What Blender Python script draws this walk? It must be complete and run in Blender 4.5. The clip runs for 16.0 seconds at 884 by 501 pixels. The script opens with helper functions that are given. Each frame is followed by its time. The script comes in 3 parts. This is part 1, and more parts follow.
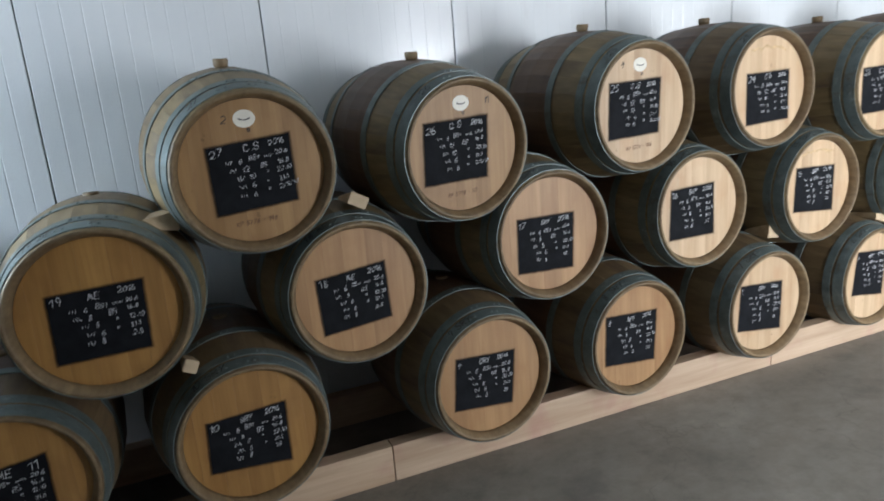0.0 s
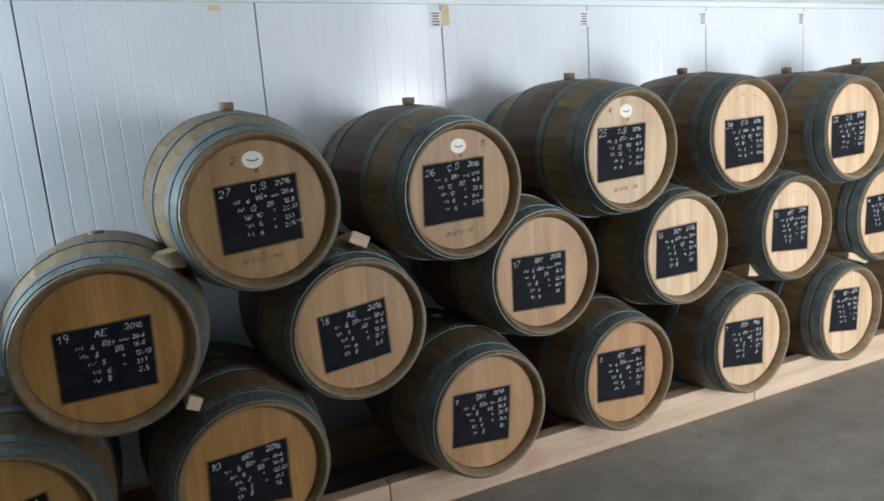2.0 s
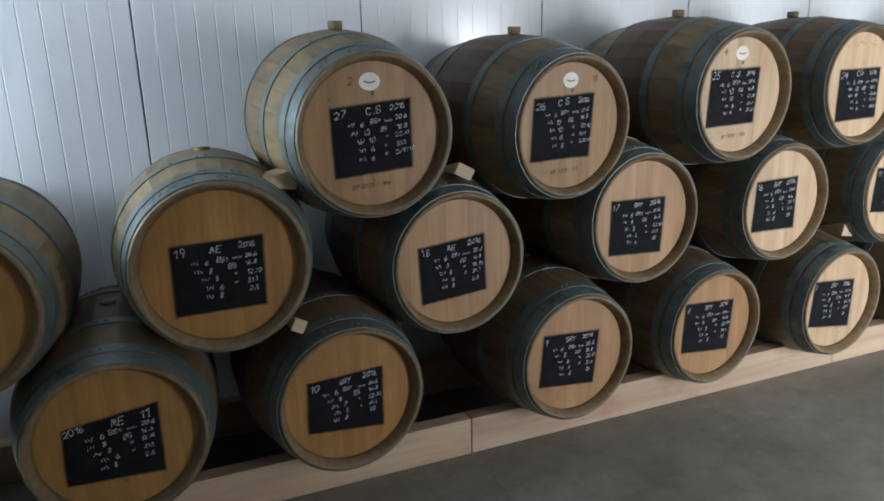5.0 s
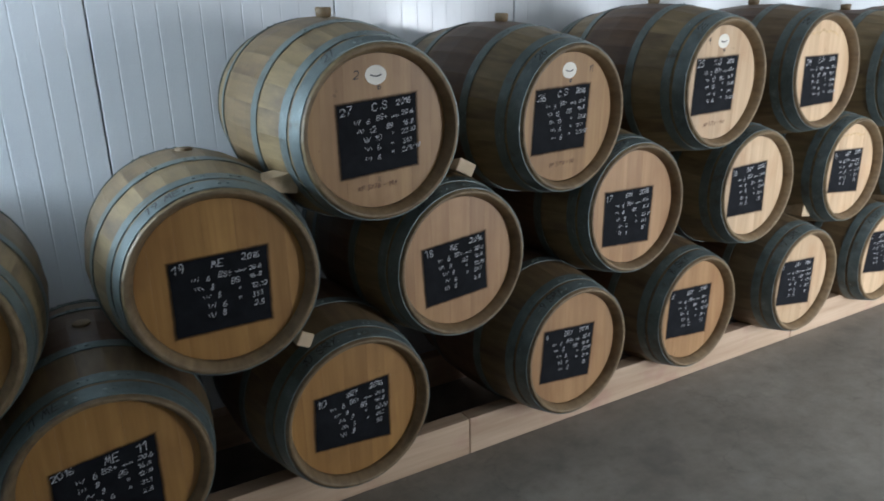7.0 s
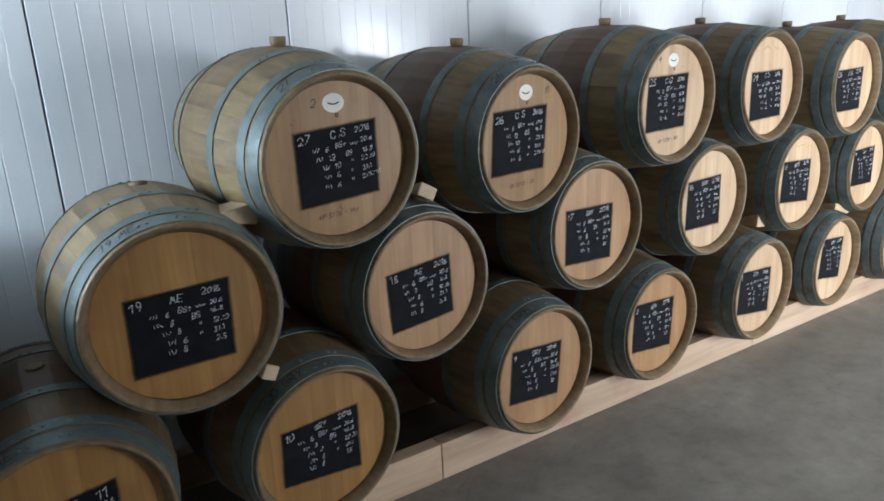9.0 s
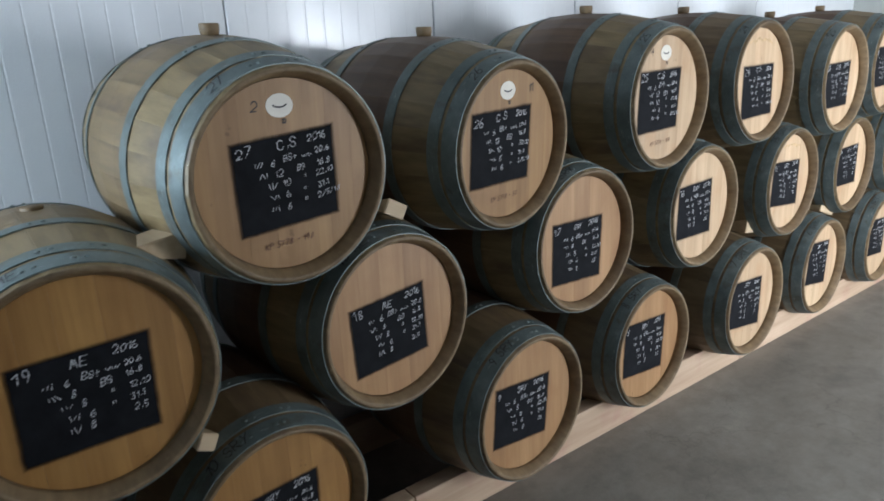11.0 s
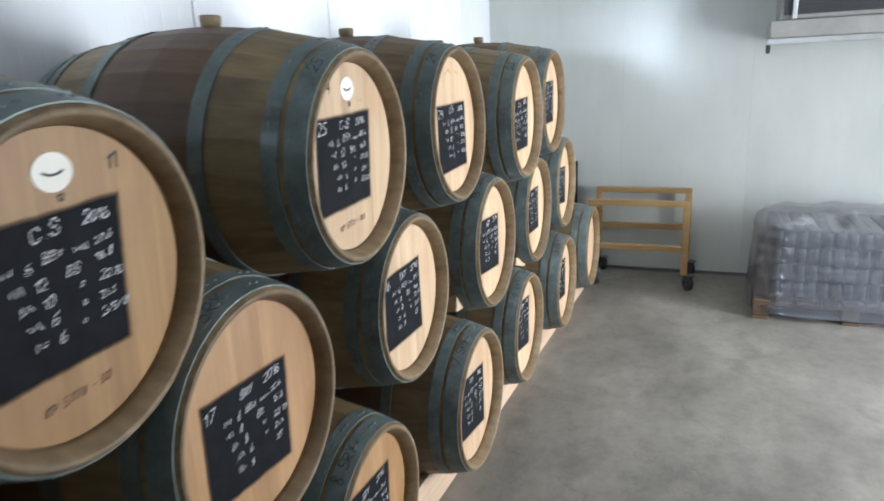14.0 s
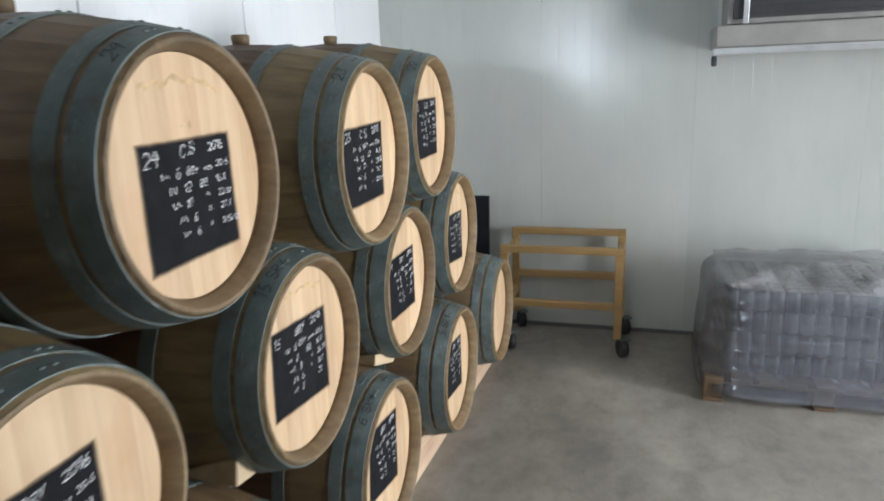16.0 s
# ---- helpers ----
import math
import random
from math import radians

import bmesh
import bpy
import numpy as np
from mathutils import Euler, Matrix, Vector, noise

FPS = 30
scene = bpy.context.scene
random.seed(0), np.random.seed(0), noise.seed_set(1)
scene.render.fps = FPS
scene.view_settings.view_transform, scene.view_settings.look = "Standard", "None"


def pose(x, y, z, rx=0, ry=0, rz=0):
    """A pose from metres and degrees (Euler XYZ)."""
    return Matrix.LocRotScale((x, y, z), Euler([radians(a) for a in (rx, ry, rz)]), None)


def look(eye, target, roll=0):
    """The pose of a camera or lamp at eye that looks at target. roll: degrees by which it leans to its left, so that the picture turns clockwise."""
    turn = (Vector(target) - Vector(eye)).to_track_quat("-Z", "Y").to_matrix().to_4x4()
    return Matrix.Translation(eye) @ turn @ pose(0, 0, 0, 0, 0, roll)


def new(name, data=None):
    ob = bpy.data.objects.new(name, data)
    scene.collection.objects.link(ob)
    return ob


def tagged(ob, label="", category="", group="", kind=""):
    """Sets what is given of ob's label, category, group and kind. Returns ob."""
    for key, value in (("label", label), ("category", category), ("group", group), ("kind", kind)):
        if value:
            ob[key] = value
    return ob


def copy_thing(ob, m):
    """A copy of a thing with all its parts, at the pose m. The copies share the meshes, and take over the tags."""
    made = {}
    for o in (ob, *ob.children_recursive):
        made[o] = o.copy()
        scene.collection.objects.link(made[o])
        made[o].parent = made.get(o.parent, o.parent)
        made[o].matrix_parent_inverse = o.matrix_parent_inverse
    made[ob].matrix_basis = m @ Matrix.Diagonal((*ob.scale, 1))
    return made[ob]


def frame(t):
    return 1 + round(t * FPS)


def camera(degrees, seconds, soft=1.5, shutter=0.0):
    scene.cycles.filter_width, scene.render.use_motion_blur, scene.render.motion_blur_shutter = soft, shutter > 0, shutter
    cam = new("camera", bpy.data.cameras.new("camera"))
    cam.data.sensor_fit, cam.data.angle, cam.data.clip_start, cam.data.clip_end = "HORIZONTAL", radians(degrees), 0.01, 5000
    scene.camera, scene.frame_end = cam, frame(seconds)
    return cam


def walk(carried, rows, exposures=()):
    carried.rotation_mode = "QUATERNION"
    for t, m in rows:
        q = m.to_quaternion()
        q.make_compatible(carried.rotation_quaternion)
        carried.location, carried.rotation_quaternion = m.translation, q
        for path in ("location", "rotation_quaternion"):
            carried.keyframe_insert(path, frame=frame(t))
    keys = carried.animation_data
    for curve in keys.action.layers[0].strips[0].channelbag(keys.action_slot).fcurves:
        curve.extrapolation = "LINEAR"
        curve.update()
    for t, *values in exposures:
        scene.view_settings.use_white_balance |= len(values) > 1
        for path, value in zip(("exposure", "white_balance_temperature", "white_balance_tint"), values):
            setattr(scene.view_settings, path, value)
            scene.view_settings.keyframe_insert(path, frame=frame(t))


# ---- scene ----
cam = camera(66.7, 16.0, soft=1.7, shutter=0.5)
PATH = [
    (0, (-0.291, -2.472, 1.728), (0.479, -0.691, 1.245), -4.8),
    (0.5, (-0.376, -2.502, 1.724), (0.469, -0.737, 1.31), -5.8),
    (1, (-0.433, -2.524, 1.733), (0.419, -0.759, 1.334), -5.6),
    (1.5, (-0.438, -2.505, 1.73), (0.419, -0.739, 1.349), -5.1),
    (2, (-0.414, -2.5, 1.731), (0.445, -0.731, 1.367), -4.4),
    (2.5, (-0.409, -2.493, 1.721), (0.48, -0.739, 1.357), -3.4),
    (3, (-0.392, -2.478, 1.726), (0.509, -0.747, 1.292), -3.0),
    (3.5, (-0.404, -2.458, 1.731), (0.52, -0.741, 1.286), -2.4),
    (4, (-0.481, -2.444, 1.707), (0.413, -0.722, 1.221), -1.8),
    (4.5, (-0.575, -2.396, 1.702), (0.18, -0.616, 1.19), -1.2),
    (7, (-0.915, -2.046, 1.757), (0.07, -0.408, 1.166), -1.4),
    (7.5, (-0.912, -2.032, 1.781), (0.146, -0.432, 1.214), -0.9),
    (8, (-0.894, -2.038, 1.775), (0.202, -0.456, 1.231), -2.7),
    (8.5, (-0.883, -2.049, 1.773), (0.218, -0.471, 1.227), -3.1),
    (9, (-0.904, -2.039, 1.766), (0.178, -0.444, 1.232), -2.8),
    (11.5, (-0.687, -1.483, 1.767), (0.596, -0.051, 1.218), -3.1),
    (12, (-0.682, -1.284, 1.78), (0.816, -0.068, 1.254), -4.9),
    (12.5, (-0.59, -1.16, 1.766), (0.972, -0.071, 1.155), -3.2),
    (13, (-0.318, -1.099, 1.77), (1.222, 0.035, 1.188), -4.6),
    (13.5, (-0.09, -1.055, 1.756), (1.567, -0.111, 1.155), -4.0),
    (14, (0.187, -0.929, 1.762), (1.978, -0.199, 1.254), -2.6),
    (14.5, (0.465, -0.884, 1.742), (2.269, -0.214, 1.196), -4.0),
    (15, (0.816, -0.963, 1.751), (2.57, -0.162, 1.219), -2.9),
    (15.5, (1.141, -0.961, 1.737), (2.957, -0.309, 1.209), -3.5),
    (16, (1.436, -0.908, 1.736), (3.294, -0.337, 1.264), -2.0),
]
walk(cam, [(t, look(eye, target, roll)) for t, eye, target, roll in PATH],
     exposures=((0.0, -0.1, 6120, 10), (1.5, 0.0, 6100, 10), (3.5, -0.3, 6150, 10), (7.0, -0.2, 6000, 10), (9.0, 0.05, 6000, 10), (11.5, -0.05, 5950, 10), (12.5, 0.2, 5950, 10), (13.5, 0.45, 5850, 10), (14.5, 0.15, 6150, 10), (15.0, 0.2, 6100, 10), (16.0, -0.12, 6250, 10)))

# ---- world, sun, large lights ----
world = bpy.data.worlds.new("world")
scene.world = world
world.use_nodes = True
wnt = world.node_tree
sky = wnt.nodes.new("ShaderNodeTexSky")
sky.sky_type, sky.sun_disc = "NISHITA", False
sky.sun_elevation, sky.sun_rotation = radians(50), radians(160)
wnt.links.new(sky.outputs[0], wnt.nodes["Background"].inputs[0])
wnt.nodes["Background"].inputs[1].default_value = 0.12
X0, X1, Y0, Y1, H = -3.2, 6.15, -4.5, 0.95, 2.42          # room
DOOR = (3.3, 4.4, 2.3)                                   # daylight opening in the south wall
BAFFLE_DEPTH = 0.75                                              # depth of the added passage behind it, which narrows the light


def area(name, m, sx, sy, power, colour):
    d = bpy.data.lights.new(name, "AREA")
    d.shape, d.size, d.size_y, d.energy, d.color = "RECTANGLE", sx, sy, power, colour
    ob = new(name, d)
    ob.matrix_world = m
    return ob


area("door_daylight", look(((DOOR[0] + DOOR[1]) / 2, Y0 - BAFFLE_DEPTH + 0.02, 1.15), ((DOOR[0] + DOOR[1]) / 2, 0, 1.0)), DOOR[1] - DOOR[0] - 0.06, 2.2, 400, (0.96, 0.98, 1.0))
area("window_daylight", look((X0 + 0.03, 0.42, 1.95), (0, 0.42, 1.9)), 0.85, 0.7, 105, (0.78, 0.9, 1.0))


# ---- materials ----
def mat(name, build):
    m = bpy.data.materials.new(name)
    m.use_nodes = True
    nt = m.node_tree
    b = nt.nodes["Principled BSDF"]

    class K:
        pass
    k = K()
    k.nt, k.b = nt, b

    def node(kind, **props):
        n = nt.nodes.new(kind)
        for key, v in props.items():
            if key in ("operation", "blend_type", "data_type", "wave_type", "bands_direction", "feature", "distance"):
                if key == "operation":
                    n.operation = v
                elif key == "blend_type":
                    n.blend_type = v
                elif key == "data_type":
                    n.data_type = v
                elif key == "feature":
                    n.feature = v
            else:
                n.inputs[key].default_value = v
        return n
    k.node = node
    k.link = lambda a, c: nt.links.new(a, c)

    def coords(scale=(1, 1, 1), per_object=True):
        tc = node("ShaderNodeTexCoord")
        mp = node("ShaderNodeMapping")
        mp.inputs["Scale"].default_value = scale
        k.link(tc.outputs["Object"], mp.inputs[0])
        if per_object:
            oi = node("ShaderNodeObjectInfo")
            mu = node("ShaderNodeMath", operation="MULTIPLY")
            mu.inputs[1].default_value = 37.0
            k.link(oi.outputs["Random"], mu.inputs[0])
            cb = node("ShaderNodeCombineXYZ")
            for i in range(3):
                k.link(mu.outputs[0], cb.inputs[i])
            k.link(cb.outputs[0], mp.inputs["Location"])
        return mp.outputs[0]
    k.coords = coords

    def noise_at(vec, scale, detail=4.0, rough=0.55):
        n = node("ShaderNodeTexNoise", Scale=scale, Detail=detail, Roughness=rough)
        k.link(vec, n.inputs["Vector"])
        return n.outputs[0]
    k.noise = noise_at

    def ramp(fac, stops):
        r = node("ShaderNodeValToRGB")
        el = r.color_ramp.elements
        while len(el) < len(stops):
            el.new(0.5)
        for e, (p, c) in zip(el, stops):
            e.position, e.color = p, (*c, 1) if len(c) == 3 else c
        k.link(fac, r.inputs[0])
        return r.outputs[0]
    k.ramp = ramp

    def mix(fac, a, c, mode="MIX"):
        n = nt.nodes.new("ShaderNodeMix")
        n.data_type, n.blend_type = "RGBA", mode
        if isinstance(fac, (int, float)):
            n.inputs[0].default_value = fac
        else:
            k.link(fac, n.inputs[0])
        for s, v in ((6, a), (7, c)):
            if isinstance(v, tuple):
                n.inputs[s].default_value = (*v, 1)
            else:
                k.link(v, n.inputs[s])
        return n.outputs[2]
    k.mix = mix

    def bump(height, strength=0.3, dist=0.002):
        n = node("ShaderNodeBump", Strength=strength, Distance=dist)
        k.link(height, n.inputs["Height"])
        k.link(n.outputs[0], b.inputs["Normal"])
    k.bump = bump

    def rnd():
        return node("ShaderNodeObjectInfo").outputs["Random"]
    k.rnd = rnd
    k.colour = lambda c: k.link(c, b.inputs["Base Color"]) if not isinstance(c, tuple) else setattr(b.inputs["Base Color"], "default_value", (*c, 1))

    def gloss(rough, metal=0.0):
        if isinstance(rough, float):
            b.inputs["Roughness"].default_value = rough
        else:
            k.link(rough, b.inputs["Roughness"])
        b.inputs["Metallic"].default_value = metal
    k.gloss = gloss
    build(k)
    return m


def wood(dark, light, stain=(0.1, 0.05, 0.03), along=1, stain_amount=0.35, rough=0.6, spread=0.5):
    def f(k):
        sc = [38, 38, 38]
        sc[along] = 2.2
        v = k.coords(tuple(sc))
        g = k.noise(v, 1.0, 5, 0.6)
        base = k.ramp(g, ((0.25, dark), (0.75, light)))
        tint = k.ramp(k.rnd(), ((0.0, (1 - spread * 0.55, 1 - spread * 0.6, 1 - spread * 0.62)), (0.5, (0.9, 0.88, 0.85)), (1.0, (1.0, 1.0, 1.0))))
        base = k.mix(1.0, base, tint, "MULTIPLY")
        big = k.ramp(k.noise(k.coords((3, 3, 3)), 1.6, 4), ((0.52, (0, 0, 0)), (0.72, (1, 1, 1))))
        sm = k.node("ShaderNodeMath", operation="MULTIPLY")
        sm.inputs[1].default_value = stain_amount
        k.link(big, sm.inputs[0])
        base = k.mix(sm.outputs[0], base, stain)
        sb = [11, 11, 11]
        sb[along] = 0.9
        broad = k.ramp(k.noise(k.coords(tuple(sb)), 1.0, 3), ((0.35, (0.84, 0.80, 0.76)), (0.6, (1.0, 1.0, 1.0))))
        base = k.mix(1.0, base, broad, "MULTIPLY")
        spots = k.ramp(k.noise(k.coords((26, 26, 26)), 1.0, 2), ((0.74, (0, 0, 0)), (0.79, (0.5,) * 3)))
        k.colour(k.mix(spots, base, tuple(c * 0.45 for c in stain)))
        k.gloss(rough)
        k.bump(g, 0.25, 0.002)
    return f


def stave_wood(k, low=0.15, high=0.88):
    g = k.noise(k.coords((30, 2.0, 30)), 1.0, 5, 0.6)
    ochre = k.ramp(g, ((0.25, (0.165, 0.12, 0.055)), (0.75, (0.30, 0.225, 0.112))))
    red = k.ramp(g, ((0.25, (0.058, 0.027, 0.014)), (0.75, (0.118, 0.058, 0.029))))
    sp = k.node("ShaderNodeSeparateXYZ")
    k.link(k.node("ShaderNodeTexCoord").outputs["Object"], sp.inputs[0])
    wob = k.node("ShaderNodeMath", operation="MULTIPLY_ADD")      # wine-stained belt round the bung
    wob.inputs[1].default_value = 0.05
    k.link(k.noise(k.coords((4, 4, 4)), 1.0, 3), wob.inputs[0])
    k.link(sp.outputs[1], wob.inputs[2])
    belt = k.ramp(wob.outputs[0], ((0.27, (low,) * 3), (0.34, (high,) * 3), (0.62, (high,) * 3), (0.69, (low,) * 3)))
    c = k.mix(belt, ochre, red)
    tint = k.ramp(k.rnd(), ((0.0, (0.88, 0.86, 0.84)), (1.0, (1.0, 1.0, 1.0))))
    c = k.mix(1.0, c, tint, "MULTIPLY")
    st = k.ramp(k.noise(k.coords((7, 2.5, 7)), 1.3, 5), ((0.5, (0, 0, 0)), (0.72, (0.6,) * 3)))
    k.colour(k.mix(st, c, (0.06, 0.035, 0.028)))
    k.gloss(0.5)
    k.bump(g, 0.2, 0.002)


M_stave = mat("oak_stave", stave_wood)
M_stave_wine = mat("wine_stained_stave", lambda k: stave_wood(k, 0.5, 0.9))
M_stave_tan = mat("clean_tan_stave", lambda k: stave_wood(k, 0.05, 0.35))
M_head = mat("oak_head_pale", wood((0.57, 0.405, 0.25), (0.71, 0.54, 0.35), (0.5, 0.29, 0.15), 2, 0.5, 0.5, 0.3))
# tan, warm, aged: oranger wood, also darkened for dimmer light at the left
M_mid = mat("oak_head_tan_dim", wood((0.33, 0.188, 0.072), (0.445, 0.27, 0.112), (0.25, 0.13, 0.05), 2, 0.5, 0.5, 0.3))
M_pink = mat("oak_head_warm_dim", wood((0.38, 0.215, 0.092), (0.50, 0.30, 0.14), (0.33, 0.16, 0.06), 2, 0.5, 0.5, 0.3))
M_aged_dim = mat("oak_head_aged_dim", wood((0.33, 0.168, 0.045), (0.47, 0.26, 0.075), (0.22, 0.10, 0.03), 2, 0.5, 0.5, 0.32))
M_chime = mat("oak_chime", wood((0.15, 0.102, 0.052), (0.27, 0.195, 0.105), (0.06, 0.05, 0.035), 1, 0.5, 0.6, 0.5))
M_pine = mat("pine_timber", wood((0.55, 0.40, 0.27), (0.70, 0.54, 0.39), (0.46, 0.25, 0.2), 0, 0.55, 0.6, 0.3))
M_wedge = mat("pale_wedge_wood", wood((0.52, 0.40, 0.25), (0.68, 0.55, 0.38), (0.4, 0.28, 0.15), 0, 0.3, 0.6, 0.2))
M_yellow = mat("varnished_wood", wood((0.30, 0.19, 0.075), (0.44, 0.295, 0.125), (0.2, 0.12, 0.05), 1, 0.3, 0.45, 0.3))
M_pallet = mat("pallet_wood", wood((0.09, 0.058, 0.03), (0.155, 0.105, 0.06), (0.06, 0.042, 0.026), 1, 0.5, 0.75, 0.5))


def steel(k):
    v = k.coords((6, 6, 6))
    n = k.noise(v, 2.0, 6, 0.65)
    c = k.ramp(n, ((0.3, (0.095, 0.12, 0.118)), (0.62, (0.165, 0.202, 0.196)), (0.85, (0.32, 0.36, 0.35))))
    dirt = k.ramp(k.noise(k.coords((5, 5, 5)), 2.6, 6, 0.7), ((0.54, (0, 0, 0)), (0.7, (0.7,) * 3)))
    c = k.mix(dirt, c, (0.10, 0.085, 0.06))
    scr = k.ramp(k.noise(k.coords((25, 160, 25)), 1.0, 4), ((0.64, (0, 0, 0)), (0.72, (0.45,) * 3)))
    k.colour(k.mix(scr, c, (0.45, 0.48, 0.48)))
    k.gloss(k.ramp(n, ((0.3, (0.36,) * 3), (0.8, (0.6,) * 3))), 0.4)
    k.bump(k.noise(k.coords((60, 60, 60)), 1.0, 3), 0.2, 0.001)


M_hoop = mat("galvanised_hoop", steel)


def blackboard(k):
    v = k.coords((14, 14, 14))
    n = k.noise(v, 1.2, 5, 0.6)
    k.colour(k.ramp(n, ((0.3, (0.004, 0.0045, 0.006)), (0.75, (0.011, 0.012, 0.015)))))
    k.gloss(0.75)
    k.b.inputs["Specular IOR Level"].default_value = 0.15
    uv = k.node("ShaderNodeTexCoord").outputs["UV"]
    sp = k.node("ShaderNodeSeparateXYZ")
    k.link(uv, sp.inputs[0])

    def edge(s):
        a = k.node("ShaderNodeMath", operation="SUBTRACT")
        a.inputs[1].default_value = 0.5
        k.link(s, a.inputs[0])
        c = k.node("ShaderNodeMath", operation="ABSOLUTE")
        k.link(a.outputs[0], c.inputs[0])
        return c.outputs[0]
    mx = k.node("ShaderNodeMath", operation="MAXIMUM")
    k.link(edge(sp.outputs[0]), mx.inputs[0])
    k.link(edge(sp.outputs[1]), mx.inputs[1])
    ad = k.node("ShaderNodeMath", operation="MULTIPLY_ADD")
    ad.inputs[1].default_value = 0.02
    k.link(k.noise(k.coords((40, 40, 40)), 1.0, 3), ad.inputs[0])
    k.link(mx.outputs[0], ad.inputs[2])
    al = k.ramp(ad.outputs[0], ((0.466, (1, 1, 1)), (0.508, (0, 0, 0))))
    k.link(al, k.b.inputs["Alpha"])


M_board = mat("blackboard_paint", blackboard)


def chalk(k):
    n = k.noise(k.coords((220, 220, 220)), 1.0, 3)
    k.colour((0.78, 0.79, 0.8))
    k.gloss(0.9)
    k.link(k.ramp(n, ((0.36, (0.15,) * 3), (0.58, (0.8,) * 3))), k.b.inputs["Alpha"])


M_chalk = mat("white_chalk", chalk)


def plain(colour, rough, metal=0.0, var=0.12, scale=5.0):
    def f(k):
        n = k.noise(k.coords((scale,) * 3), 1.5, 5, 0.6)
        lo = tuple(c * (1 - var) for c in colour)
        hi = tuple(min(1, c * (1 + var)) for c in colour)
        k.colour(k.ramp(n, ((0.3, lo), (0.7, hi))))
        k.gloss(rough, metal)
        k.bump(k.noise(k.coords((scale * 12,) * 3), 1.0, 3), 0.08, 0.001)
    return f


M_ink = mat("black_marker_ink", plain((0.03, 0.028, 0.026), 0.6))
M_stamp = mat("brown_stamp_ink", plain((0.16, 0.08, 0.045), 0.7))
M_sticker = mat("cream_sticker", plain((0.78, 0.75, 0.66), 0.5))
M_mark = mat("brown_water_mark", plain((0.5, 0.35, 0.19), 0.6, 0.0, 0.3, 30))
M_black = mat("black_rubber", plain((0.025, 0.025, 0.027), 0.6))
M_wrapblack = mat("black_stretch_film", plain((0.015, 0.016, 0.02), 0.25))
M_alu = mat("aluminium_trim", plain((0.7, 0.71, 0.72), 0.3, 0.8))
M_unit = mat("evaporator_casing", plain((0.27, 0.262, 0.245), 0.4))
M_dark = mat("dark_coil", plain((0.03, 0.03, 0.032), 0.5))
M_glass = mat("dark_bottle_glass", plain((0.03, 0.035, 0.042), 0.4))
M_cap = mat("bottle_cap", plain((0.02, 0.02, 0.022), 0.4))
M_label = mat("paper_label", plain((0.75, 0.74, 0.72), 0.6))
M_foam = mat("yellowed_foam", plain((0.72, 0.58, 0.35), 0.8))


def panel_paint(k):
    n = k.noise(k.coords((1.2, 1.2, 0.5)), 1.5, 5, 0.6)
    base = k.ramp(n, ((0.3, (0.72, 0.745, 0.76)), (0.7, (0.80, 0.815, 0.82))))
    d = k.ramp(k.noise(k.coords((9, 9, 2.5)), 1.0, 6, 0.7), ((0.6, (0, 0, 0)), (0.8, (0.25,) * 3)))
    k.colour(k.mix(d, base, (0.5, 0.5, 0.48)))
    k.gloss(k.ramp(n, ((0.3, (0.13,) * 3), (0.7, (0.24,) * 3))))
    k.bump(k.noise(k.coords((5, 5, 1.5)), 1.0, 2), 0.12, 0.004)


M_panel = mat("painted_steel_panel", panel_paint)


# greenish panel paint; the end wall's weaker light is also in its darker base
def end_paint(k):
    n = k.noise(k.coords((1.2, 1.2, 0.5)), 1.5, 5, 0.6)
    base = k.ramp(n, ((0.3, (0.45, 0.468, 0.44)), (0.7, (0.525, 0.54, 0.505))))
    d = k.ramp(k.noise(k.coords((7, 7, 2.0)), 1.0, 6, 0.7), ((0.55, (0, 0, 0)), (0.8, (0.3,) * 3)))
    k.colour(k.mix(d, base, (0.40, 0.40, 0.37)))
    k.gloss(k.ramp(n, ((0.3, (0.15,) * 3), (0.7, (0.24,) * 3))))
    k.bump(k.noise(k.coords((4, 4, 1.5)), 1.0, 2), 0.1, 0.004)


M_endpanel = mat("dimmed_greenish_steel_panel", end_paint)
# for walls out of view: dark so that little light bounces back
M_unseen_dark = mat("unseen_wall_dark", plain((0.09, 0.088, 0.085), 0.7))
M_seam = mat("panel_seam", plain((0.12, 0.12, 0.12), 0.7))


